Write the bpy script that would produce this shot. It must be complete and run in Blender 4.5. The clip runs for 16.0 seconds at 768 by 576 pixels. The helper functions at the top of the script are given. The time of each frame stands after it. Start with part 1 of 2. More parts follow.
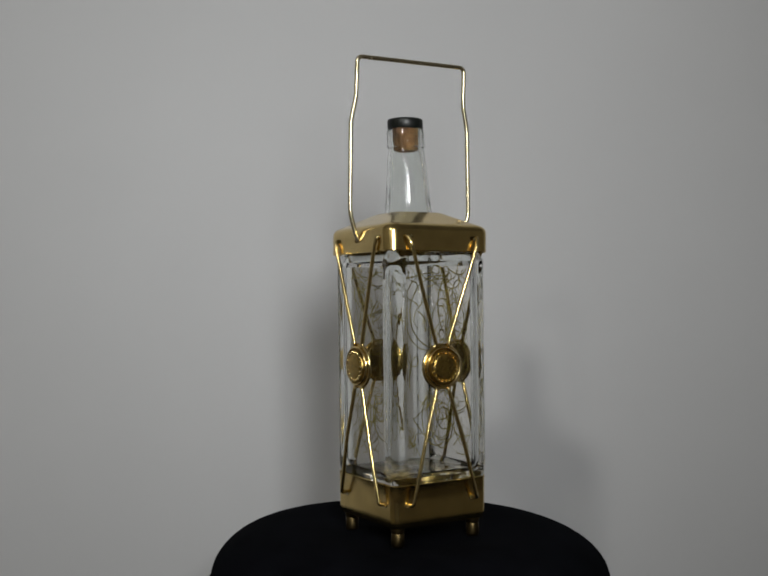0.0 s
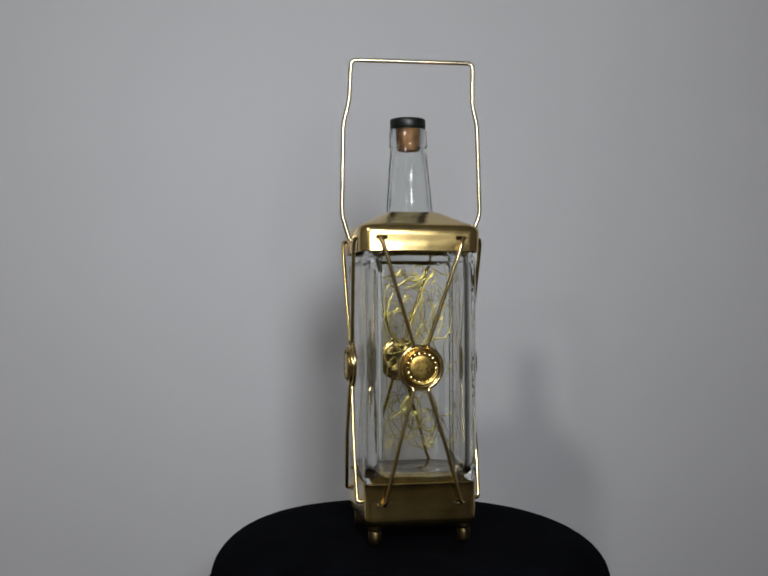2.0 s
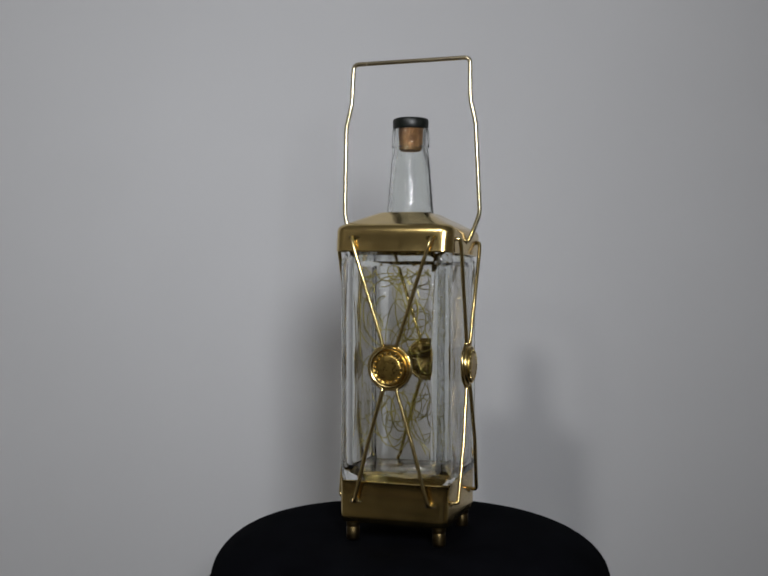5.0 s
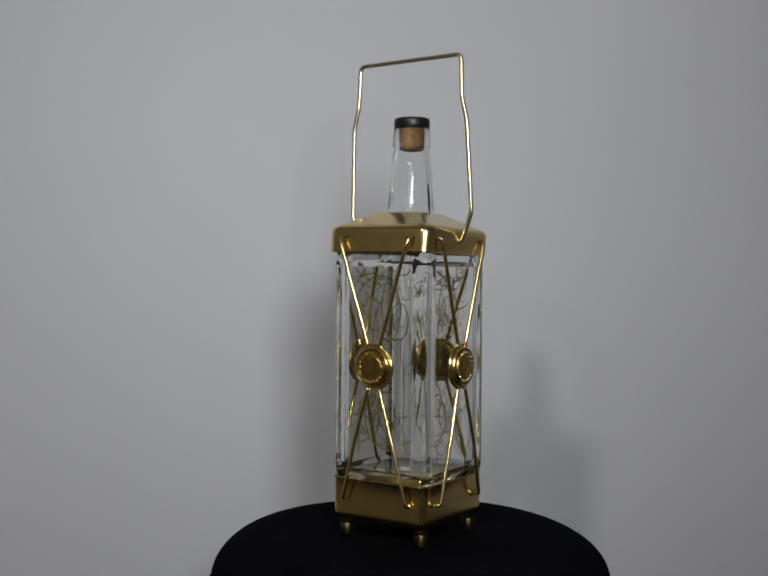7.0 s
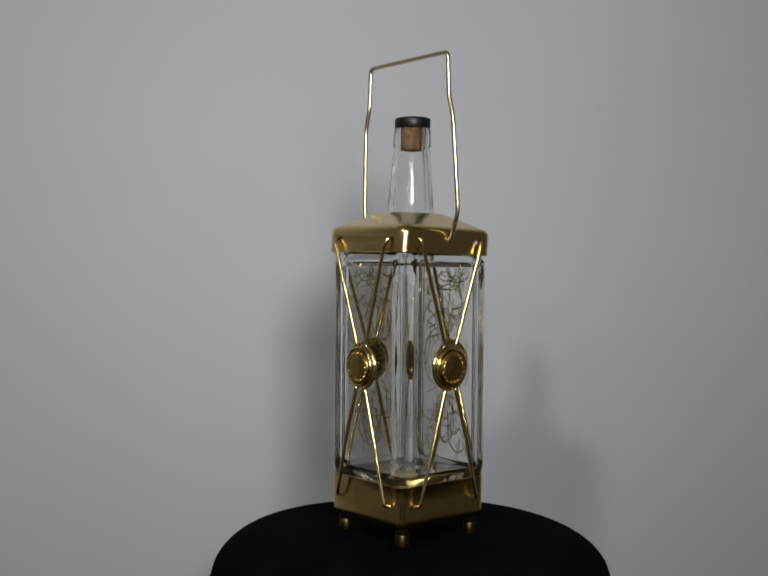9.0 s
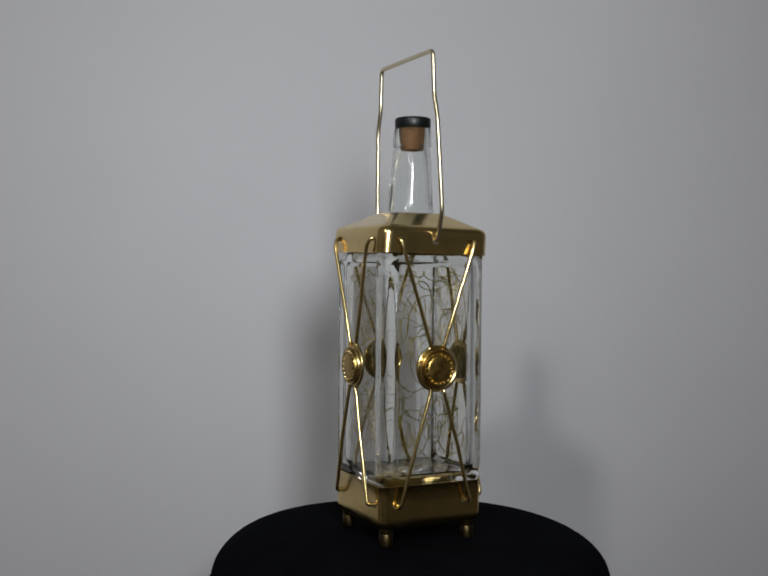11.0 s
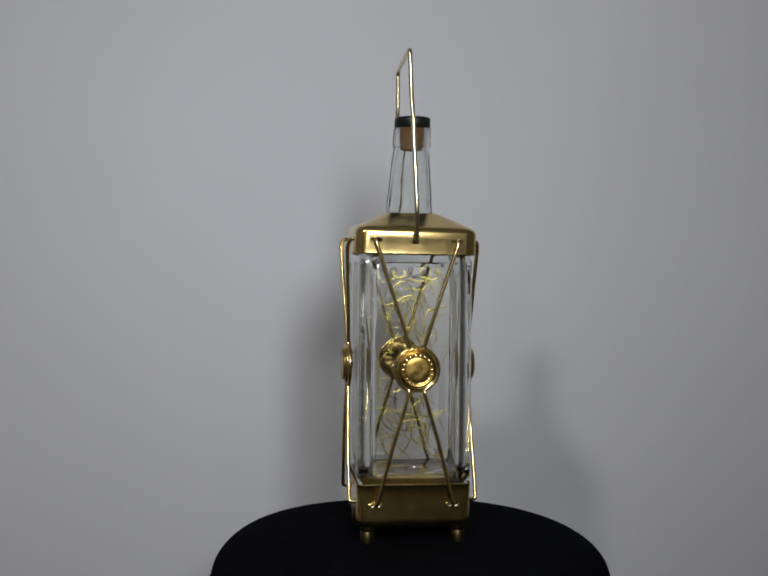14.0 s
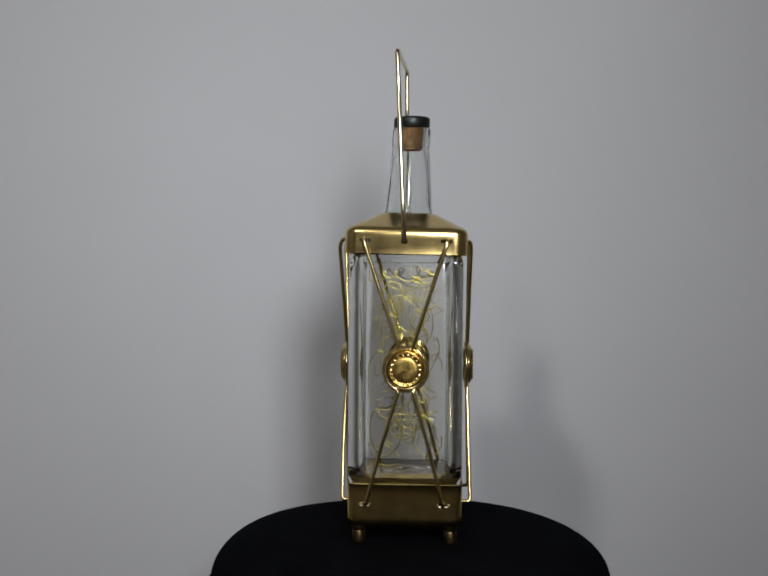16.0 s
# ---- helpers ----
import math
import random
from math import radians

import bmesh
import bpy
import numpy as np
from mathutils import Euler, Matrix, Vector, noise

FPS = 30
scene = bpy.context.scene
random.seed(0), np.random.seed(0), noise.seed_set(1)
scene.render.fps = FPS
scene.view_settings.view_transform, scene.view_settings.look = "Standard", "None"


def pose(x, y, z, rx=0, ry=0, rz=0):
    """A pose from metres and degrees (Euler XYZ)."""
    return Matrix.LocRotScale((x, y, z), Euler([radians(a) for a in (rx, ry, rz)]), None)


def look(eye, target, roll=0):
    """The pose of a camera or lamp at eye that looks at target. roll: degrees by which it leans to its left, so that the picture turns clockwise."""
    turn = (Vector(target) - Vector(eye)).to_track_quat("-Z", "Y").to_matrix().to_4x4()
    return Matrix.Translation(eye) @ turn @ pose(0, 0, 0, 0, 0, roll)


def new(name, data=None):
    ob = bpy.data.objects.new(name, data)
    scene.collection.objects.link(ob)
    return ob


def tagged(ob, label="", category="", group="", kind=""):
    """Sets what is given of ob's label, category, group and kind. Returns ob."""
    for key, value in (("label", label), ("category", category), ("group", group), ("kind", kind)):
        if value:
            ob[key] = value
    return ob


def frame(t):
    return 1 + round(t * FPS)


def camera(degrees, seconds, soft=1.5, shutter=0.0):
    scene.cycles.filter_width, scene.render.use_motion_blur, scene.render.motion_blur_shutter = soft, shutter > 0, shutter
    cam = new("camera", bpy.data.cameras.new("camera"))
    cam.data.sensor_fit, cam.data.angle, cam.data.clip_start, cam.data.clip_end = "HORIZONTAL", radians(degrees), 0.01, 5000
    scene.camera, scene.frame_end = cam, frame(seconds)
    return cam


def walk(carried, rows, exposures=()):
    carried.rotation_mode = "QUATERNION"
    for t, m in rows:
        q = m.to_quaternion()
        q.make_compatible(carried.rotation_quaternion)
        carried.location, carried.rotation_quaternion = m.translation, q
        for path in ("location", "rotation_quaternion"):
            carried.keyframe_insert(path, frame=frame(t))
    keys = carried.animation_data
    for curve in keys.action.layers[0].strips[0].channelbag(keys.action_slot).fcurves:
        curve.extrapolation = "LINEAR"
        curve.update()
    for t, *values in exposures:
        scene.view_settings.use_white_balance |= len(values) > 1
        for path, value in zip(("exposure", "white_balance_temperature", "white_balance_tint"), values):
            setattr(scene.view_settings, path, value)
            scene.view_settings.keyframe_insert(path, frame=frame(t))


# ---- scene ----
# ---------------------------------------------------------------- camera
EYE = (-0.0174, -0.8074, 0.2006)
TILT, LEAN = -1.218, -0.518
aim = (EYE[0], EYE[1] + math.cos(radians(TILT)), EYE[2] + math.sin(radians(TILT)))
cam = camera(39.53, 16.0, 1.85)
walk(cam, [(0.0, look(EYE, aim, LEAN)), (16.0, look(EYE, aim, LEAN))],
     [(0.0, 0.07, 6700, 7), (0.5, 0.07, 6650, 7), (1.2, 0.08, 6580, 8.5), (1.8, 0.095, 6460, 10), (16.0, 0.095, 6450, 10)])

# ---------------------------------------------------------------- light
world = bpy.data.worlds.new("room_world")
scene.world = world
world.use_nodes = True
world.node_tree.nodes["Background"].inputs[0].default_value = (0.5, 0.55, 0.6, 1)
world.node_tree.nodes["Background"].inputs[1].default_value = 0.02
scene.view_settings.exposure = 0.0


def area_lamp(name, eye, target, size, tall, power, colour, spread=180):
    data = bpy.data.lights.new(name, "AREA")
    data.shape, data.size, data.size_y, data.energy, data.color = "ELLIPSE", size, tall, power, colour
    data.spread = radians(spread)
    ob = new(name, data)
    ob.matrix_world = look(eye, target)
    return ob


# a desk light beside the camera, and the room's ceiling light
area_lamp("desk_light", (0.10, -0.87, 0.43), (-0.20, 0.35, 0.28), 0.17, 0.26, 1.85, (0.95, 0.965, 1.0), 103)
area_lamp("ceiling_light", (-0.80, -2.00, 1.53), (0.1, 0.0, 0.2), 0.21, 0.21, 10.1, (1.0, 0.985, 0.96))


# ---------------------------------------------------------------- materials
def material(name, colour, rough=0.5, metal=0.0, vary=0.12, scale=40.0, fine=400.0, bump=0.05, rough_vary=0.1, trans=0.0, ior=1.5, depth=0.001, coat=0.0):
    m = bpy.data.materials.new(name)
    m.use_nodes = True
    t = m.node_tree
    b = t.nodes["Principled BSDF"]
    L = t.links.new
    co = t.nodes.new("ShaderNodeTexCoord")
    big, small = t.nodes.new("ShaderNodeTexNoise"), t.nodes.new("ShaderNodeTexNoise")
    big.inputs["Scale"].default_value, small.inputs["Scale"].default_value = scale, fine
    big.inputs["Detail"].default_value, small.inputs["Detail"].default_value = 5, 3
    for n in (big, small):
        L(co.outputs["Object"], n.inputs["Vector"])
    ramp = t.nodes.new("ShaderNodeValToRGB")
    ramp.color_ramp.elements[0].position, ramp.color_ramp.elements[1].position = 0.3, 0.7
    ramp.color_ramp.elements[0].color = (*[c * (1 - vary) for c in colour], 1)
    ramp.color_ramp.elements[1].color = (*[min(1, c * (1 + vary)) for c in colour], 1)
    L(big.outputs["Fac"], ramp.inputs["Fac"])
    L(ramp.outputs["Color"], b.inputs["Base Color"])
    mr = t.nodes.new("ShaderNodeMapRange")
    mr.inputs["To Min"].default_value, mr.inputs["To Max"].default_value = max(0, rough - rough_vary), min(1, rough + rough_vary)
    add = t.nodes.new("ShaderNodeMath")
    add.operation = "MULTIPLY_ADD"
    add.inputs[1].default_value = 0.5
    L(small.outputs["Fac"], add.inputs[0])
    half = t.nodes.new("ShaderNodeMath")
    half.operation = "MULTIPLY"
    half.inputs[1].default_value = 0.5
    L(big.outputs["Fac"], half.inputs[0])
    L(half.outputs[0], add.inputs[2])
    mr.inputs["From Min"].default_value, mr.inputs["From Max"].default_value = 0.3, 0.7
    L(add.outputs[0], mr.inputs["Value"])
    L(mr.outputs["Result"], b.inputs["Roughness"])
    if bump:
        bp = t.nodes.new("ShaderNodeBump")
        bp.inputs["Strength"].default_value, bp.inputs["Distance"].default_value = bump, depth
        L(add.outputs[0], bp.inputs["Height"])
        L(bp.outputs["Normal"], b.inputs["Normal"])
    b.inputs["Metallic"].default_value = metal
    b.inputs["Transmission Weight"].default_value = trans
    b.inputs["IOR"].default_value = ior
    b.inputs["Coat Weight"].default_value, b.inputs["Coat Roughness"].default_value = coat, 0.19
    return m


WALL = material("grey_white_wall_paint", (0.66, 0.665, 0.68), 0.85, vary=0.03, scale=3.0, fine=300, bump=0.08)
ROOM = material("dim_room_paint", (0.13, 0.115, 0.10), 0.9, vary=0.2, scale=1.5, fine=60)
# pale tone for unseen side walls, chosen for the light they throw back
BOUNCE_PAINT = material("pale_bounce_paint", (0.56, 0.53, 0.47), 0.9, vary=0.08, scale=1.5, fine=60)
FLOOR = material("brown_carpet", (0.20, 0.17, 0.14), 0.95, vary=0.25, scale=8, fine=500, bump=0.4)
CLOTH = material("black_cloth", (0.0042, 0.0045, 0.0060), 0.95, vary=0.3, scale=25, fine=1800, bump=0.3, depth=0.0003)
BRASS = material("polished_brass", (0.72, 0.535, 0.21), 0.21, 1.0, vary=0.09, scale=75, fine=500, bump=0.05, rough_vary=0.04, depth=0.0005, coat=0.35)
DULL = material("aged_brass", (0.66, 0.485, 0.185), 0.225, 1.0, vary=0.14, scale=70, fine=450, bump=0.012, rough_vary=0.03, depth=0.0005)
WIRE = material("bright_brass_wire", (0.70, 0.54, 0.24), 0.20, 1.0, vary=0.08, scale=80, fine=300, bump=0.0, rough_vary=0.03, depth=0.0003)
PALE_WIRE = material("pale_brass_wire", (0.72, 0.63, 0.43), 0.25, 1.0, vary=0.06, scale=80, fine=300, bump=0.0, rough_vary=0.04)
GLASS = material("clear_glass", (0.97, 0.99, 0.975), 0.0, vary=0.0, scale=50, fine=120, bump=0.3, rough_vary=0.0, trans=1.0, ior=1.5, depth=0.0011)
STRAND = material("gold_line", (0.39, 0.34, 0.09), 0.34, 1.0, vary=0.4, scale=120, fine=900, bump=0.0)
# brass of the feet, its colour darkened to stand for shade under the base
SHADED_BRASS = material("shaded_brass", (0.10, 0.072, 0.032), 0.40, 1.0, vary=0.25, scale=150, fine=700, bump=0.03, depth=0.0005)
AMBER = material("worn_amber_brass", (0.42, 0.285, 0.08), 0.31, 1.0, vary=0.3, scale=180, fine=900, bump=0.05, depth=0.0004)
PRESSED = material("dull_pressed_brass", (0.24, 0.175, 0.065), 0.36, 1.0, vary=0.35, scale=260, fine=900, bump=0.06, depth=0.0005)
CORK = material("brown_cork", (0.25, 0.125, 0.045), 0.8, vary=0.35, scale=260, fine=900, bump=0.4)
BLACK = material("black_green_plastic", (0.004, 0.006, 0.005), 0.42, vary=0.2, scale=200, fine=900, bump=0.05)


def thin_glass(name):
    """A thin clear pane: light goes straight on, the gloss follows Fresnel."""
    m = bpy.data.materials.new(name)
    m.use_nodes = True
    t = m.node_tree
    t.nodes.remove(t.nodes["Principled BSDF"])
    mix, clear, gloss, fres = (t.nodes.new("ShaderNode" + n) for n in ("MixShader", "BsdfTransparent", "BsdfAnisotropic", "LayerWeight"))
    clear.inputs[0].default_value = (0.978, 0.974, 0.960, 1)
    gloss.inputs["Roughness"].default_value = 0.17
    fres.inputs["Blend"].default_value = 0.5
    power, amount = t.nodes.new("ShaderNodeMath"), t.nodes.new("ShaderNodeMath")
    power.operation, amount.operation = "POWER", "MULTIPLY_ADD"
    power.inputs[1].default_value, amount.inputs[1].default_value, amount.inputs[2].default_value = 5.0, 0.95, 0.012
    t.links.new(fres.outputs["Facing"], power.inputs[0])
    t.links.new(power.outputs[0], amount.inputs[0])
    wave, bump, co = (t.nodes.new("ShaderNode" + n) for n in ("TexNoise", "Bump", "TexCoord"))
    wave.inputs["Scale"].default_value = 55
    bump.inputs["Strength"].default_value, bump.inputs["Distance"].default_value = 0.3, 0.002
    t.links.new(co.outputs["Object"], wave.inputs["Vector"])
    t.links.new(wave.outputs["Fac"], bump.inputs["Height"])
    t.links.new(bump.outputs["Normal"], gloss.inputs["Normal"])
    t.links.new(amount.outputs[0], mix.inputs[0])
    t.links.new(clear.outputs[0], mix.inputs[1])
    t.links.new(gloss.outputs[0], mix.inputs[2])
    t.links.new(mix.outputs[0], t.nodes["Material Output"].inputs["Surface"])
    return m


PANE = thin_glass("clear_glass_panel")
CLOTH.node_tree.nodes["Principled BSDF"].inputs["Specular IOR Level"].default_value = 0.01


# ---------------------------------------------------------------- mesh helpers
def finish(name, bm, mat, parent=None, label="", angle=40, smooth=True):
    me = bpy.data.meshes.new(name)
    bmesh.ops.recalc_face_normals(bm, faces=bm.faces)
    bm.to_mesh(me)
    bm.free()
    me.materials.append(mat)
    if smooth:
        me.polygons.foreach_set("use_smooth", [True] * len(me.polygons))
        me.set_sharp_from_angle(angle=radians(angle))
    ob = new(name, me)
    if parent:
        ob.parent = parent
    if label:
        ob["label"] = label
    return ob


def part(name, bm, mat, parent, label="", angle=40):
    return finish(name, bm, mat, parent, label, angle)


def loft(bm, rings, cap_start=True, cap_end=True):
    rows = [[bm.verts.new(p) for p in r] for r in rings]
    n = len(rows[0])
    for a, b in zip(rows, rows[1:]):
        for i in range(n):
            bm.faces.new((a[i], a[(i + 1) % n], b[(i + 1) % n], b[i]))
    if cap_start:
        bm.faces.new(rows[0][::-1])
    if cap_end:
        bm.faces.new(rows[-1])
    return rows


def square_ring(h, r, z, steps=6, inset=0.0, side=()):
    """A rounded square of half width h and corner radius r; side: marks along each side, pairs of (place, share of the inset)."""
    pts = []
    for k in range(4):
        turn = Matrix.Rotation(k * math.pi / 2, 3, "Z")
        for u, share in side:
            v = u * (h - r)
            pts.append(turn @ Vector((h - inset * share, v, z)))
        for i in range(steps + 1):
            a = i / steps * math.pi / 2
            pts.append(turn @ Vector((h - r + r * math.cos(a), h - r + r * math.sin(a), z)))
    return pts


def lathe(bm, profile, steps=32, m=Matrix()):
    rings = []
    for r, z in profile:
        rings.append([m @ Vector((max(r, 1e-5) * math.cos(2 * math.pi * i / steps), max(r, 1e-5) * math.sin(2 * math.pi * i / steps), z)) for i in range(steps)])
    loft(bm, rings)


def rounded(points, radius, steps=5):
    """A polyline with its inner corners rounded."""
    pts = [Vector(p) for p in points]
    out = [pts[0]]
    for a, b, c in zip(pts, pts[1:], pts[2:]):
        d = min(radius, (a - b).length * 0.45, (c - b).length * 0.45)
        p, q = b + (a - b).normalized() * d, b + (c - b).normalized() * d
        for i in range(steps + 1):
            f = i / steps
            out.append(p.lerp(b, f).lerp(b.lerp(q, f), f))
    return out + [pts[-1]]


def sweep(bm, pts, radius, sides=8):
    pts = [Vector(p) for p in pts]
    ref = None
    rings = []
    for i, p in enumerate(pts):
        d = (pts[min(i + 1, len(pts) - 1)] - pts[max(i - 1, 0)]).normalized()
        if ref is None:
            ref = d.orthogonal()
        ref = (ref - d * ref.dot(d)).normalized()
        w = d.cross(ref)
        rings.append([p + radius * (ref * math.cos(2 * math.pi * k / sides) + w * math.sin(2 * math.pi * k / sides)) for k in range(sides)])
    loft(bm, rings)


def box(bm, lo, hi):
    x0, y0, z0 = lo
    x1, y1, z1 = hi
    loft(bm, [[(x0, y0, z), (x1, y0, z), (x1, y1, z), (x0, y1, z)] for z in (z0, z1)])


def slab(name, lo, hi, mat, label, category):
    bm = bmesh.new()
    box(bm, lo, hi)
    return tagged(finish(name, bm, mat, smooth=False), label, category, kind="structure")


# ---------------------------------------------------------------- the room
WALL_Y = 0.35
slab("wall_north", (-1.82, WALL_Y, -0.75), (2.6, WALL_Y + 0.12, 1.68), WALL, "plain matt grey-white painted wall", "wall")
# west and east walls are unseen, added pale to brighten the brass sides
slab("wall_west", (-1.82, -3.3, -0.75), (-1.7, WALL_Y + 0.12, 1.68), BOUNCE_PAINT, "unseen pale wall, added to brighten the brass from the left", "wall")
slab("wall_east", (2.6, -3.3, -0.75), (2.72, WALL_Y + 0.12, 1.68), BOUNCE_PAINT, "unseen pale wall, added to brighten the brass from the right", "wall")
slab("wall_south", (-1.82, -3.42, -0.75), (2.72, -3.3, 1.68), ROOM, "plain dim wall behind the camera", "wall")
slab("floor", (-1.82, -3.42, -0.87), (2.72, WALL_Y + 0.12, -0.75), FLOOR, "plain brown carpeted floor", "floor")
slab("ceiling", (-1.82, -3.42, 1.68), (2.72, WALL_Y + 0.12, 1.80), WALL, "plain white painted ceiling", "ceiling")


# ---------------------------------------------------------------- the draped stand
def draped_stand():
    flat, run, drop = 0.086, 0.0654, 0.036
    profile = [(0.0, -0.0018), (0.03, -0.0018), (0.058, -0.0017), (0.072, -0.0009)]
    profile += [(flat + run * math.sin(i / 12 * math.pi / 2), -drop * (1 - math.cos(i / 12 * math.pi / 2))) for i in range(13)]
    profile += [(flat + run + 0.522 * d, -drop - d) for d in (0.01, 0.02, 0.03, 0.045)] + [(0.180, -0.12), (0.186, -0.2), (0.19, -0.35), (0.195, -0.55), (0.2, -0.75)]
    steps = 144
    bm = bmesh.new()
    rings = []
    for r, z in profile:
        ring = []
        for i in range(steps):
            a = 2 * math.pi * i / steps
            off = (a - 2.42 + math.pi) % (2 * math.pi) - math.pi
            bulge = 0.0177 * math.exp(-(off / 0.487) ** 2) * max(0.0, min(1.0, (r - 0.069) / 0.083))
            fold = 0.012 * min(1.0, max(0.0, -z - 0.07) / 0.2) * (math.sin(7 * a + 1.0) + 0.6 * math.sin(11 * a + 2.1))
            rr = max(r, 1e-5) + bulge + fold
            ring.append((rr * math.cos(a), rr * math.sin(a), z))
        rings.append(ring)
    loft(bm, rings)
    stand = new("draped_stand")
    tagged(stand, "round display stand draped in plain black cloth", "display stand")
    stand.location = (0.0008, 0.012, 0)
    part("cloth", bm, CLOTH, stand, angle=60)
    return stand


draped_stand()


# ---------------------------------------------------------------- the decanter in its brass frame
def turned(k, p):
    return Matrix.Rotation(k * math.pi / 2, 3, "Z") @ Vector(p)


def cut(ob, cutter_bm):
    """Cuts real openings into a shell."""
    me = bpy.data.meshes.new("cutter")
    bmesh.ops.recalc_face_normals(cutter_bm, faces=cutter_bm.faces)
    cutter_bm.to_mesh(me)
    cutter_bm.free()
    tool = new("cutter", me)
    mod = ob.modifiers.new("holes", "BOOLEAN")
    mod.operation, mod.object, mod.solver = "DIFFERENCE", tool, "EXACT"
    bpy.context.view_layer.update()
    done = bpy.data.meshes.new_from_object(ob.evaluated_get(bpy.context.evaluated_depsgraph_get()))
    ob.modifiers.remove(mod)
    old = ob.data
    ob.data = done
    bpy.data.objects.remove(tool)
    bpy.data.meshes.remove(me)
    bpy.data.meshes.remove(old)
    done.set_sharp_from_angle(angle=radians(40))


def slot(bm, k, u, z, half_w, half_h, y0, y1):
    """A lying oval plug through side k at place u along it."""
    rings = []
    for y in (y0, y1):
        ring = []
        for i in range(14):
            a = 2 * math.pi * i / 14
            ring.append(turned(k, (u + (half_w - half_h) * (1 if math.cos(a) > 0 else -1) + half_h * math.cos(a), -y, z + half_h * math.sin(a))))
        rings.append(ring)
    loft(bm, rings)


LID_HOLE, BASE_HOLE = 0.2185, 0.0287


def askew(bm):
    """The collar sits a little aslant on the bottle, and takes the tops of the rods with it."""
    for v in bm.verts:
        share = max(0.0, min(1.0, (v.co.z - 0.17) / 0.04))
        up = v.co.z - 0.219
        x, y = v.co.x, v.co.y
        v.co.z += (-0.018 * y - 0.012 * x) * share
        v.co.y += (0.018 + (0.035 if y < -0.035 else 0.0)) * up * share
        v.co.x += 0.012 * up * share


def lean(bm):
    """The neck stands a little crooked in its collar."""
    for v in bm.verts:
        v.co.y += 0.034 * max(0.0, v.co.z - 0.232)
        v.co.x -= 0.010 * max(0.0, v.co.z - 0.232)
        v.co.z += 0.0016 * max(0.0, min(1.0, (v.co.z - 0.245) / 0.035))


def glass_bottle(parent):
    marks = ((-0.92, 0.0), (-0.87, 1.0), (-0.78, 1.0), (-0.45, 1.0), (0.0, 1.0), (0.45, 1.0), (0.78, 1.0), (0.87, 1.0), (0.92, 0.0))
    outer = [(0.030, 0.006, 0.0138, 0), (0.037, 0.006, 0.0138, 0), (0.0392, 0.006, 0.0170, 0), (0.0400, 0.0058, 0.0422, 0), (0.0404, 0.0058, 0.0435, 0), (0.0410, 0.0058, 0.0460, 0), (0.0413, 0.0056, 0.0495, 0),
             (0.0414, 0.0054, 0.0525, 0.0009), (0.0414, 0.0054, 0.0600, 0.0009), (0.0414, 0.0054, 0.13, 0.0009), (0.0414, 0.0054, 0.2005, 0.0009), (0.0414, 0.0054, 0.2025, 0), (0.0408, 0.0063, 0.2050, 0),
             (0.0396, 0.008, 0.2090, 0), (0.0375, 0.010, 0.2140, 0), (0.030, 0.014, 0.2215, 0), (0.022, 0.018, 0.2290, 0), (0.0180, 0.0180, 0.2375, 0), (0.0171, 0.0171, 0.2470, 0),
             (0.0162, 0.0162, 0.2580, 0), (0.0153, 0.0153, 0.2690, 0), (0.0146, 0.0146, 0.2770, 0), (0.0139, 0.0139, 0.2835, 0), (0.0133, 0.0133, 0.2868, 0), (0.0143, 0.0143, 0.2876, 0), (0.0147, 0.0147, 0.2890, 0), (0.0143, 0.0143, 0.2905, 0),
             (0.0142, 0.0142, 0.2995, 0), (0.0137, 0.0137, 0.3010, 0), (0.0130, 0.0130, 0.3014, 0), (0.0100, 0.0100, 0.3012, 0)]
    inner = [(0.0096, 0.0096, 0.3000, 0), (0.0096, 0.0096, 0.2840, 0), (0.0114, 0.0114, 0.2770, 0), (0.0127, 0.0127, 0.2640, 0), (0.0146, 0.0146, 0.2420, 0), (0.0205, 0.0175, 0.2275, 0),
             (0.0290, 0.0130, 0.2190, 0), (0.0355, 0.0120, 0.2120, 0), (0.0376, 0.0108, 0.2055, 0), (0.0388, 0.0108, 0.1990, 0), (0.0389, 0.0108, 0.13, 0), (0.0389, 0.0108, 0.0600, 0), (0.0388, 0.0108, 0.0545, 0), (0.0382, 0.0120, 0.0500, 0),
             (0.0362, 0.0118, 0.0470, 0), (0.0330, 0.0095, 0.0471, 0), (0.0300, 0.0105, 0.0464, 0), (0.0265, 0.0115, 0.0468, 0), (0.0228, 0.0125, 0.0463, 0), (0.0185, 0.0130, 0.0467, 0), (0.0140, 0.0120, 0.0460, 0), (0.0065, 0.0065, 0.0480, 0)]
    bm = bmesh.new()
    loft(bm, [square_ring(h, r, z, 6, inset, marks) for h, r, z, inset in outer + inner])
    lean(bm)
    for v in bm.verts:
        # thick, wavy moulded glass at the bottom
        if 0.045 < v.co.z < 0.0495 and max(abs(v.co.x), abs(v.co.y)) < 0.0385:
            v.co.z += 0.0007 * noise.noise(v.co * 70) + 0.0002 * noise.noise(v.co * 220)
    ob = part("glass_bottle", bm, GLASS, parent, "clear square glass bottle with recessed side panels and tapered neck", 30)
    ob.data.materials.append(PANE)
    for f in ob.data.polygons:
        c = f.center
        across = min(abs(c.x), abs(c.y))
        if 0.0490 < c.z < 0.2018 and across < 0.0280 and max(abs(c.x), abs(c.y)) > 0.036:
            f.material_index = 1
    return ob


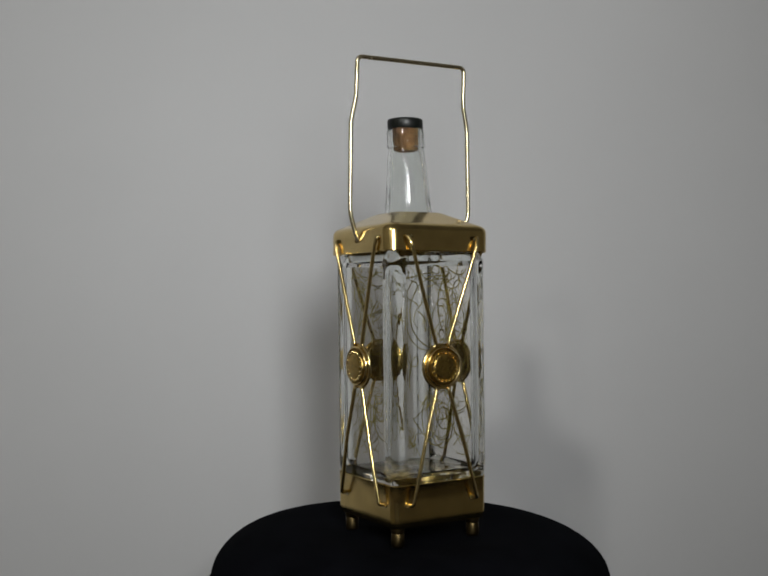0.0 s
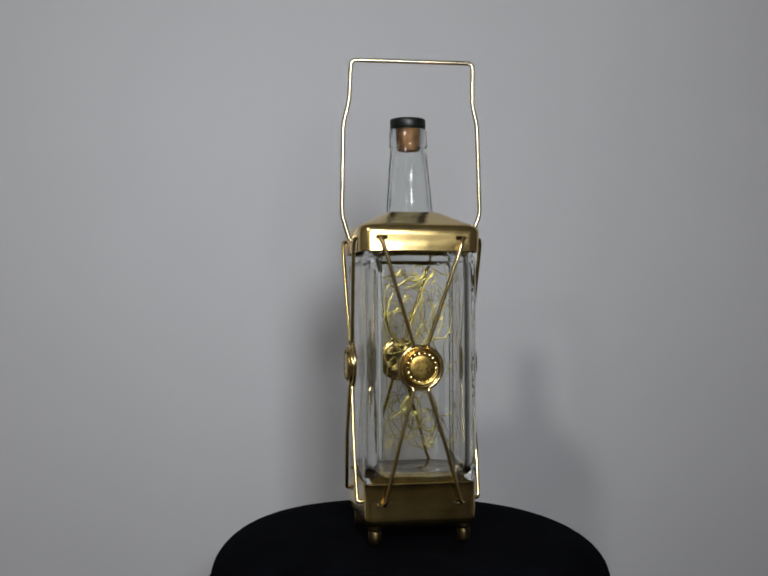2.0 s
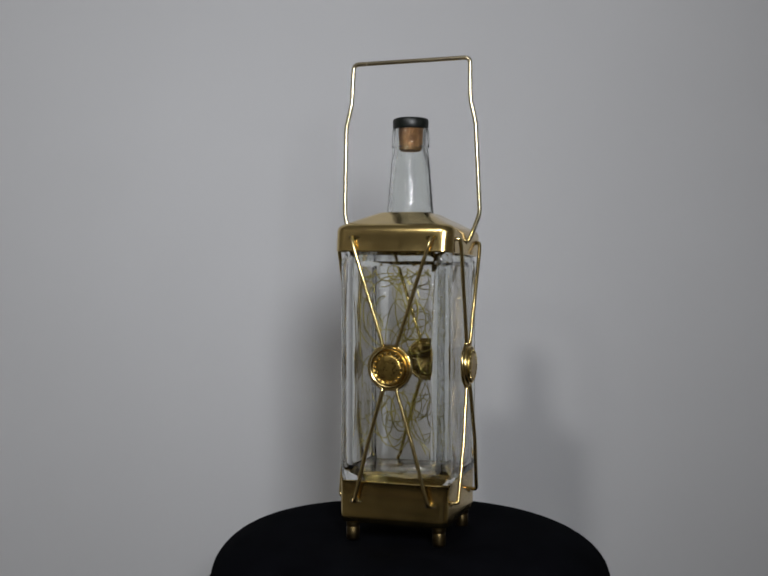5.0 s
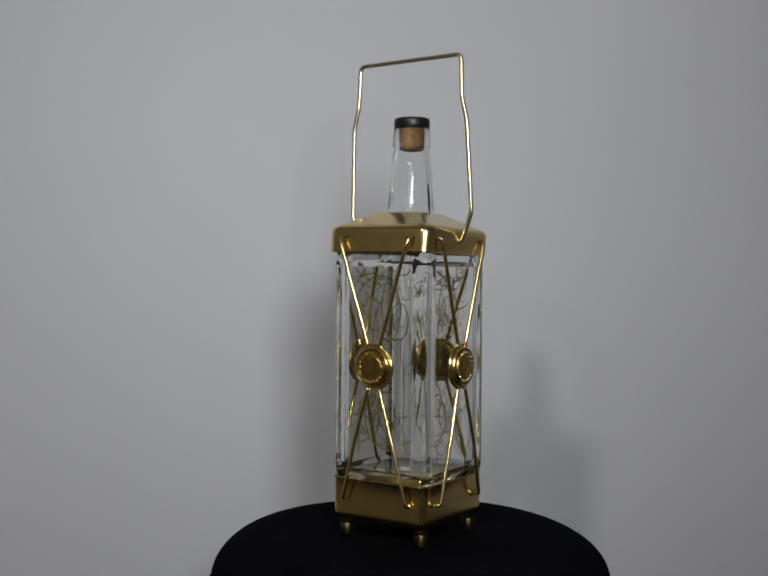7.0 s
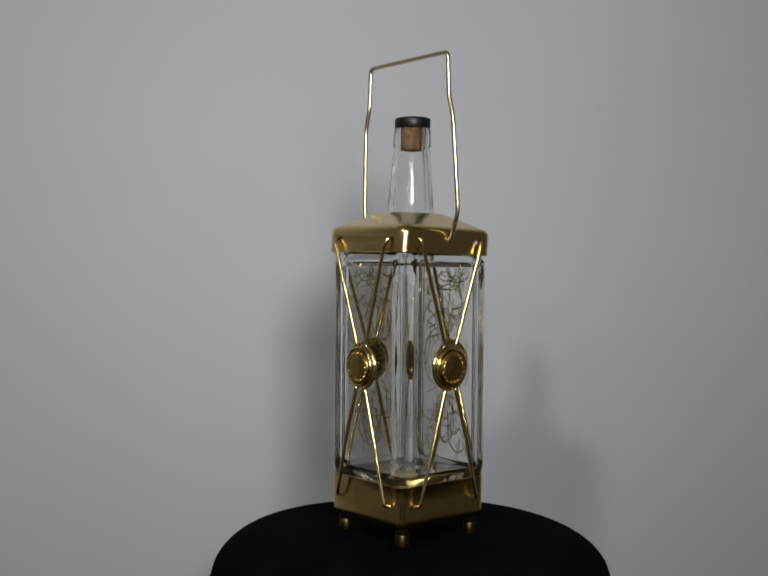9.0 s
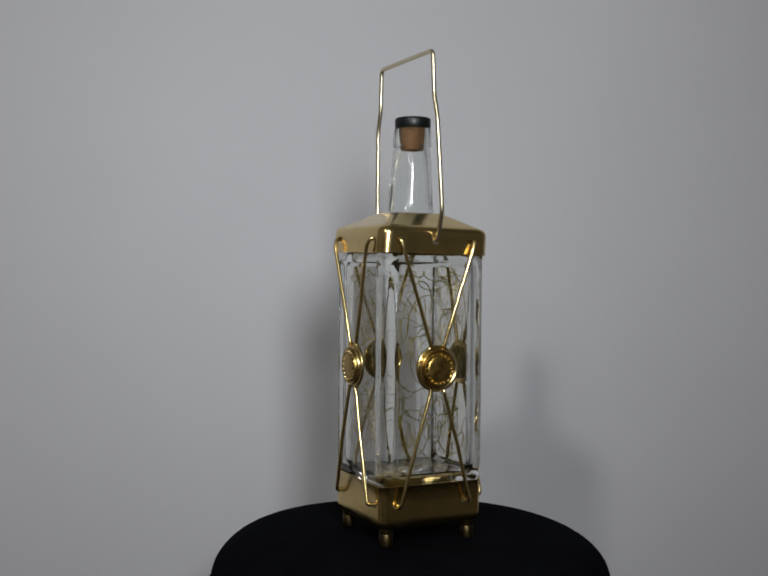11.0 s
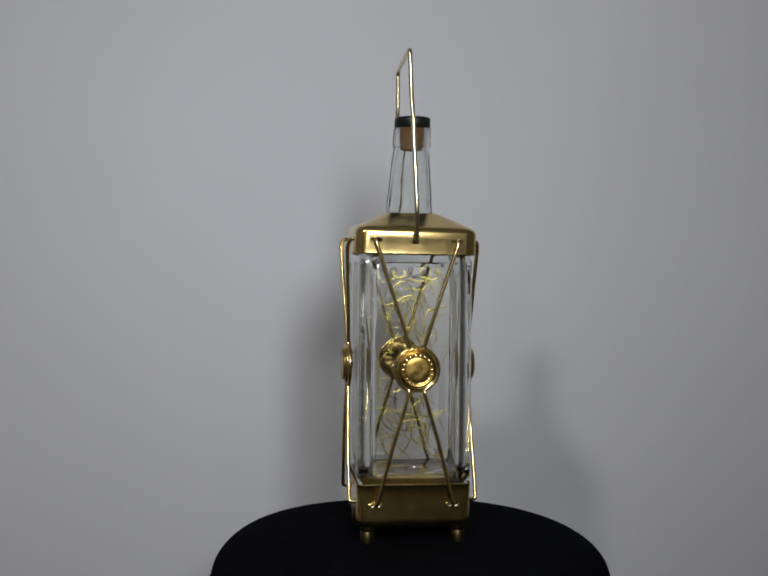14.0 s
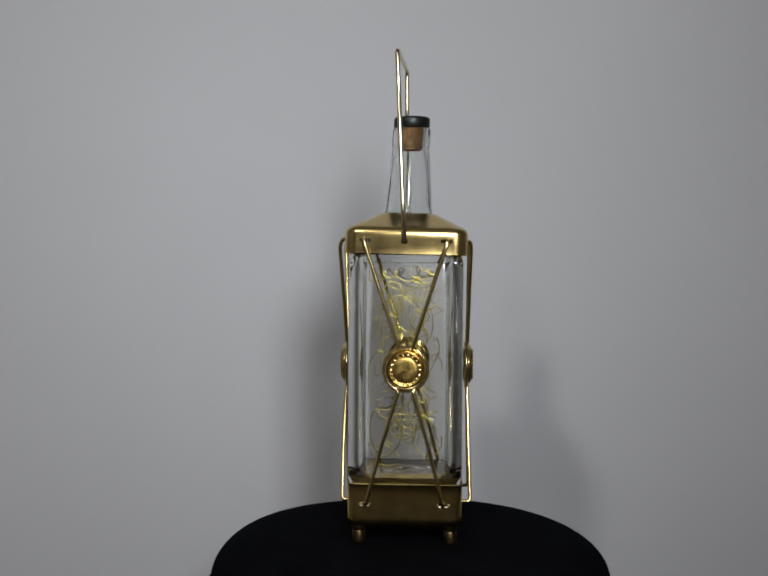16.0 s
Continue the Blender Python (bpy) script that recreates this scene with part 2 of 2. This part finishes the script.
def stopper(parent):
    bm = bmesh.new()
    lathe(bm, [(0.0, 0.2845), (0.0078, 0.2845), (0.0086, 0.2855), (0.0092, 0.2995), (0.0093, 0.3014), (0.0, 0.3014)], 28)
    lean(bm)
    part("cork", bm, CORK, parent, "brown cork in the bottle's mouth")
    bm = bmesh.new()
    steps = 96
    rings = []
    for r, z, rib in ((0.0, 0.3016, 0), (0.0128, 0.3016, 0), (0.0134, 0.3022, 1), (0.0135, 0.3076, 1), (0.0130, 0.3088, 0.4), (0.0118, 0.3093, 0), (0.0, 0.3094, 0)):
        rings.append([((max(r, 1e-5) - 0.00025 * rib * (i % 2)) * math.cos(2 * math.pi * i / steps), (max(r, 1e-5) - 0.00025 * rib * (i % 2)) * math.sin(2 * math.pi * i / steps), z) for i in range(steps)])
    loft(bm, rings)
    lean(bm)
    part("stopper_cap", bm, BLACK, parent, "black ribbed plastic stopper top", 50)


def collar(parent):
    bm = bmesh.new()
    outer = [(0.0430, 0.0078, 0.2086), (0.0438, 0.0084, 0.2084), (0.0444, 0.0088, 0.2092), (0.0442, 0.0088, 0.2118), (0.0442, 0.0088, 0.2230), (0.0439, 0.0088, 0.2250), (0.0430, 0.0089, 0.2268),
             (0.0414, 0.0090, 0.2282), (0.0392, 0.0088, 0.2292), (0.0295, 0.0078, 0.2340), (0.0205, 0.0068, 0.2384), (0.0196, 0.0080, 0.2389), (0.0186, 0.0100, 0.2390)]
    inner = [(0.0182, 0.0100, 0.2378), (0.0200, 0.0080, 0.2372), (0.0390, 0.0076, 0.2278), (0.0420, 0.0076, 0.2258), (0.0430, 0.0078, 0.2230)]
    rings = [square_ring(h, r, z, 6) for h, r, z in outer + inner]
    rows = loft(bm, rings, False, False)
    n = len(rows[0])
    for i in range(n):
        bm.faces.new((rows[-1][i], rows[-1][(i + 1) % n], rows[0][(i + 1) % n], rows[0][i]))
    for v in bm.verts:
        # one side is bent in a little at its lower edge, and the sheet is uneven
        if v.co.x > 0.035:
            v.co.x -= 0.055 * max(0.0, 0.224 - v.co.z)
        elif v.co.x < 0:
            v.co.x *= 1.016
        v.co.z += 0.00025 * noise.noise(v.co * 60)
    askew(bm)
    ob = part("collar", bm, BRASS, parent, "polished brass shoulder collar with sloping roof")
    tool = bmesh.new()
    for k in range(4):
        for s in (-1, 1):
            slot(tool, k, s * 0.0290, LID_HOLE, 0.0042, 0.0015, 0.0415, 0.0465)
        if k in (1, 3):
            slot(tool, k, -0.0010 if k == 1 else -0.0012, LID_HOLE - 0.0005, 0.0026, 0.0020, 0.0415, 0.0465)
    askew(tool)
    cut(ob, tool)
    return ob


def base(parent):
    bm = bmesh.new()
    outer = [(0.030, 0.006, 0.0116), (0.0370, 0.0050, 0.0113), (0.0386, 0.0052, 0.0118), (0.0398, 0.0055, 0.0129), (0.0405, 0.0057, 0.0146), (0.0408, 0.0057, 0.0168), (0.0407, 0.0055, 0.0195), (0.0407, 0.0053, 0.0290), (0.0408, 0.0052, 0.0418), (0.0412, 0.0055, 0.0425), (0.0409, 0.0053, 0.0430)]
    inner = [(0.0404, 0.0052, 0.0426), (0.0399, 0.0050, 0.0160), (0.0385, 0.0048, 0.0140), (0.030, 0.005, 0.0136)]
    loft(bm, [square_ring(h, r, z, 6) for h, r, z in outer + inner])
    for v in bm.verts:
        # a little wider one way than the other, with an uneven sheet
        v.co.x -= 0.0005
        v.co.y *= 1.016
        v.co.z += 0.0004 * noise.noise(v.co * 45)
    ob = part("base", bm, DULL, parent, "aged brass square base tray with rounded corners")
    tool = bmesh.new()
    for k in range(4):
        for s in (-1, 1):
            slot(tool, k, s * 0.0280, BASE_HOLE, 0.0040, 0.0014, 0.0396, 0.0450)
    cut(ob, tool)
    # pale half loops added under the holes to stand for the glints there
    for k in range(4):
        for s in (-1, 1):
            bm = bmesh.new()
            loop = []
            for i in range(25):
                a = math.pi + math.pi * i / 24
                loop.append(turned(k, (s * 0.0280 + 0.0026 * (1 if math.cos(a) > 0 else -1) + 0.0016 * math.cos(a), -0.0411, BASE_HOLE + 0.0016 * math.sin(a))))
            sweep(bm, loop, 0.00070, 6)
            part("hole_glint", bm, PALE_WIRE, ob, "pale wire loop added for the glint at a rod hole")
    for sx in (-1, 1):
        for sy in (-1, 1):
            bm = bmesh.new()
            lathe(bm, [(0.0, 0.0), (0.0040, 0.0), (0.0047, 0.0007), (0.0049, 0.0020), (0.0049, 0.0092), (0.0045, 0.0098), (0.0049, 0.0106), (0.0051, 0.0118), (0.0051, 0.0133), (0.0, 0.0133)], 24,
                  Matrix.Translation((sx * 0.0328 - 0.0004, sy * 0.0332, -0.0018)))
            part("foot", bm, SHADED_BRASS, ob, "dull brass foot, darkened for the shade under the base")
    return ob


SET_OFF = (-0.0013, 0.0005, 0.0, 0.0)  # how far each medallion sits off the middle of its side


def medallion(parent, k):
    place = Matrix.Rotation(k * math.pi / 2, 4, "Z") @ Matrix.Translation((SET_OFF[k], -0.0428, 0.1262)) @ Matrix.Rotation(math.pi / 2, 4, "X") @ Matrix.Scale(1.06, 4)
    bm = bmesh.new()
    lathe(bm, [(0.0, 0.0014), (0.0060, 0.0013), (0.0105, 0.0007), (0.0122, 0.0004), (0.0135, 0.0008), (0.0139, 0.0020), (0.0139, 0.0032), (0.0136, 0.0044), (0.0130, 0.0049), (0.0124, 0.0046), (0.0120, 0.0036), (0.0117, 0.0026), (0.0, 0.0026)], 40, place)
    for side in (-1, 1):
        # the clips that hold the rods above and below
        loft(bm, [[place @ Vector((x, side * y, z)) for x, y in ((-w, 0.0120), (w, 0.0120), (w * 0.85, 0.0157), (-w * 0.85, 0.0157))] for w, z in ((0.0046, 0.0002), (0.0050, 0.0006), (0.0047, 0.0014))])
    med = part("medallion", bm, BRASS, parent, "round stepped brass medallion on the crossed rods")
    bm = bmesh.new()
    lathe(bm, [(0.0, 0.0027), (0.0112, 0.0027), (0.0116, 0.0042), (0.0114, 0.0054), (0.0110, 0.0059), (0.0104, 0.0058), (0.0098, 0.0053), (0.0090, 0.0053), (0.0085, 0.0058), (0.0078, 0.0060), (0.0050, 0.0061), (0.0, 0.0062)], 40, place)
    part("dome", bm, AMBER, med, "worn brass domed centre")
    bm = bmesh.new()
    for i in range(18):
        a = 2 * math.pi * i / 18
        lathe(bm, [(0.0, 0.0050), (0.0011, 0.0052), (0.00105, 0.0058), (0.00070, 0.0064), (0.0, 0.0066)], 8, place @ Matrix.Translation((0.0098 * math.cos(a), 0.0098 * math.sin(a), 0)))
    part("beading", bm, WIRE, med, "ring of bright brass beads")
    # the back, pressed into a rosette of small petals
    bm = bmesh.new()
    steps = 60
    rings = []
    for r, z, wave in ((0.0, 0.0010, 0), (0.0030, 0.0008, 0), (0.0050, 0.0002, 0.2), (0.0075, -0.0002, 0.9), (0.0100, -0.0003, 1.0), (0.0122, 0.0001, 0.6), (0.0130, 0.0007, 0), (0.0118, 0.0013, 0), (0.0, 0.0013, 0)):
        rings.append([place @ Vector((max(r, 1e-5) * math.cos(2 * math.pi * i / steps), max(r, 1e-5) * math.sin(2 * math.pi * i / steps), z - wave * (0.00018 * math.cos(24 * math.pi * i / steps) + 0.0011 * noise.noise((60 * r, 0.55 * i, 3.0 * k))))) for i in range(steps)])
    loft(bm, rings)
    part("back_plate", bm, PRESSED, med, "pressed brass back with a petal pattern")


def rods(parent, k):
    """Two rods to a side, each bowed round the medallion."""
    out_top, out_low = (0.0012, 0.0008) if k == 0 else (0.0, 0.0024) if k == 2 else (0.0, 0.0)
    for s in (-1, 1):
        bm = bmesh.new()
        upper = [(s * 0.0310, -0.0422, LID_HOLE), (s * 0.0300, -0.0462, LID_HOLE + 0.0004), (s * 0.0285, -0.0470 - out_top, LID_HOLE - 0.0045), (s * 0.0168 + 0.5 * SET_OFF[k], -0.0462, 0.178), (s * 0.0052 + SET_OFF[k], -0.0452, 0.1424)]
        ring = [(SET_OFF[k] + s * 0.0156 * math.cos(a), -0.0446, 0.1262 + 0.0156 * math.sin(a)) for a in (radians(66 - 132 * i / 16) for i in range(17))]
        lower = [(s * 0.0052 + SET_OFF[k], -0.0453, 0.1100), (s * 0.0168 + 0.5 * SET_OFF[k], -0.0462, 0.071), (s * 0.0278, -0.0452 - out_low, BASE_HOLE - 0.0002), (s * 0.0286, -0.0398, BASE_HOLE)]
        path = rounded(upper + [ring[0]], 0.0035)[:-1] + ring + rounded([ring[-1]] + lower, 0.003)[1:]
        sweep(bm, [turned(k, p) for p in path], 0.00142, 10)
        askew(bm)
        part("rod", bm, WIRE, parent)


def handle(parent):
    side = [(0.0424, 0.2185), (0.0456, 0.2183), (0.0473, 0.2215)]
    path = [(-x, z) for x, z in side] + [(-0.0520, 0.2385), (-0.0508, 0.3055), (-0.0464, 0.3225), (-0.0447, 0.3534), (0.0476, 0.3526), (0.0474, 0.3225), (0.0513, 0.3055), (0.0540, 0.2385)] + side[::-1]
    path = [(x, (-0.0022 - 0.006 * max(0.0, z - 0.24)) if x < 0 else (-0.0010 - 0.045 * max(0.0, z - 0.222)), z) for x, z in path]
    bm = bmesh.new()
    sweep(bm, rounded(path, 0.0045), 0.00165, 12)
    part("handle", bm, PALE_WIRE, parent, "bent brass wire carrying handle, raised upright")


def ribbon(bm, pts, normal, half, thick):
    """A thin flat line that lies on a side of the glass."""
    rings = []
    for i, p in enumerate(pts):
        d = (pts[min(i + 1, len(pts) - 1)] - pts[max(i - 1, 0)]).normalized()
        w = normal.cross(d).normalized()
        rings.append([p + w * half * a + normal * thick * b for a, b in ((-1, 0), (-0.6, 1), (0.6, 1), (1, 0), (0.6, -1), (-0.6, -1))])
    loft(bm, rings)


def keep(u, z):
    """Holds a place within the panel."""
    return max(-0.0264, min(0.0264, u)), max(0.0555, min(0.2008, z))


def coil(k, u, z, du, dz, ru, rz, turns, phase, d, rnd):
    """A looping line on side k that runs from (u, z) by (du, dz)."""
    pts = []
    steps = int(26 * turns) + 8
    for i in range(steps):
        f = i / (steps - 1)
        a = phase + 2 * math.pi * turns * f + 1.1 * math.sin(3.1 * f * turns + 2 * phase)
        swell = 1 + 0.5 * math.sin(2.2 * turns * f + 3 * phase) + rnd.uniform(-0.03, 0.03)
        p, q = keep(u + du * f + ru * swell * math.cos(a), z + dz * f + rz * swell * math.sin(a))
        pts.append(turned(k, (p, -d, q)))
    return pts


def needle(k, u, z, a, bend, length, d):
    """A short stroke with a slight bend."""
    pts = []
    for i in range(9):
        p, q = keep(u, z)
        pts.append(turned(k, (p, -d, q)))
        u, z, a = u + length / 8 * math.cos(a), z + length / 8 * math.sin(a), a + bend / 8
    return pts


def strands(parent):
    """Scribbled gold lines on the inner sides of the glass: coils across the top and the bottom, wide arcs, and tufts of needles along the cross."""
    rnd = random.Random(11)
    for k in range(4):
        normal = turned(k, (0, -1, 0))
        lines = []
        # small curls across the top
        lines.append((coil(k, -0.022, 0.1930, 0.044, 0.002, 0.0042, 0.0038, rnd.uniform(3, 4.4), rnd.uniform(0, 6.28), 0.0383, rnd), 0.00032))
        lines.append((coil(k, rnd.uniform(-0.02, 0.0), 0.187, 0.020, 0.003, 0.0075, 0.0045, 1.4, rnd.uniform(0, 6.28), 0.03825, rnd), 0.00028))
        # wide arcs above and beside the medallion
        for n in range(5):
            lines.append((coil(k, rnd.uniform(-0.017, 0.017), rnd.uniform(0.138, 0.182), rnd.uniform(-0.010, 0.010), rnd.uniform(-0.016, 0.016), rnd.uniform(0.007, 0.016), rnd.uniform(0.008, 0.020), rnd.uniform(0.25, 0.75), rnd.uniform(0, 6.28), 0.0382 - 0.00004 * n, rnd), rnd.uniform(0.00024, 0.00036)))
        for side in (-1, 1):
            lines.append((coil(k, side * 0.022, 0.148, 0.0, -0.036, 0.0045, 0.0085, rnd.uniform(0.9, 1.7), rnd.uniform(0, 6.28), 0.0379, rnd), 0.00026))
        # tall loops near the bottom
        lines.append((coil(k, -0.021, rnd.uniform(0.078, 0.086), 0.042, 0.0, 0.0050, 0.0120, rnd.uniform(2.4, 3.6), rnd.uniform(0, 6.28), 0.0378, rnd), 0.00030))
        lines.append((coil(k, rnd.uniform(-0.012, -0.004), rnd.uniform(0.086, 0.094), 0.014, rnd.uniform(-0.006, 0.006), 0.0080, 0.0150, rnd.uniform(1.6, 2.4), rnd.uniform(0, 6.28), 0.03765, rnd), 0.00028))
        lines.append((coil(k, rnd.choice((-1, 1)) * 0.013, 0.172, rnd.uniform(-0.006, 0.006), -0.030, 0.0090, 0.0150, rnd.uniform(1.0, 1.6), rnd.uniform(0, 6.28), 0.0376, rnd), 0.00030))
        for n in range(3):
            lines.append((coil(k, rnd.uniform(-0.012, 0.012), rnd.uniform(0.086, 0.106), rnd.uniform(-0.01, 0.01), -0.012, rnd.uniform(0.007, 0.015), rnd.uniform(0.006, 0.014), rnd.uniform(0.3, 0.9), rnd.uniform(0, 6.28), 0.0377 - 0.00004 * n, rnd), 0.00026))
        # tufts of needles that fan out along the cross
        for n in range(16):
            up, side, f = (-1, 1)[n % 2], (-1, 1)[n // 2 % 2], 0.18 + 0.82 * (n // 4 + rnd.random()) / 4
            u, z = side * f * 0.0205 + rnd.gauss(0, 0.0025), 0.127 + up * f * 0.064
            lead = math.atan2(up, side * rnd.uniform(-0.6, 1.2))
            for i in range(rnd.randint(2, 5)):
                lines.append((needle(k, u + rnd.gauss(0, 0.0012), z + rnd.gauss(0, 0.004), lead + rnd.gauss(0, 0.7), rnd.gauss(0, 1.1), rnd.uniform(0.008, 0.020), 0.0374 - 0.00003 * n), rnd.uniform(0.00016, 0.00028)))
        for pts, half in lines:
            bm = bmesh.new()
            ribbon(bm, pts, normal, half * rnd.uniform(1.0, 1.4), 0.00005)
            part("scribble", bm, STRAND, parent)


def decanter():
    thing = new("decanter")
    tagged(thing, "square glass decanter in a brass frame with crossed rods, on cloth", "decanter")
    bottle = glass_bottle(thing)
    stopper(bottle)
    strands(bottle)
    collar(thing)
    base(thing)
    for k in range(4):
        medallion(thing, k)
        rods(thing, k)
    handle(thing)
    return thing


lantern = decanter()


# ---------------------------------------------------------------- what moves
def motions():
    turns = [(0.0, 31.07), (0.5, 27.04), (1.0, 20.25), (1.5, 13.99), (2.0, 9.91), (2.5, 6.12), (3.0, -0.13), (3.5, -6.26), (4.0, -10.09), (4.2, -11.5), (4.7, -15.2), (5.2, -20.85), (5.7, -25.4), (6.3, -28.3), (6.5, -29.8), (7.0, -34.72),
             (7.5, -40.21), (8.0, -43.52), (8.5, -45.91), (9.0, -50.39), (9.2, -52.4), (9.7, -56.9), (10.2, -59.1), (10.7, -61.7), (11.3, -67.2), (11.5, -68.82), (12.0, -71.53), (12.5, -73.0), (13.0, -76.41), (13.5, -80.54), (14.0, -83.11),
             (14.5, -83.87), (15.0, -86.81), (15.5, -90.79), (16.0, -93.05)]
    rows = []
    for t, a in turns:
        c, s = math.cos(radians(a)), math.sin(radians(a))
        ox, oy = 0.0010, -0.0025
        rows.append((t, pose(ox * c - oy * s, ox * s + oy * c, 0.0003, -0.9, 0.43, a)))
    walk(lantern, rows)


motions()
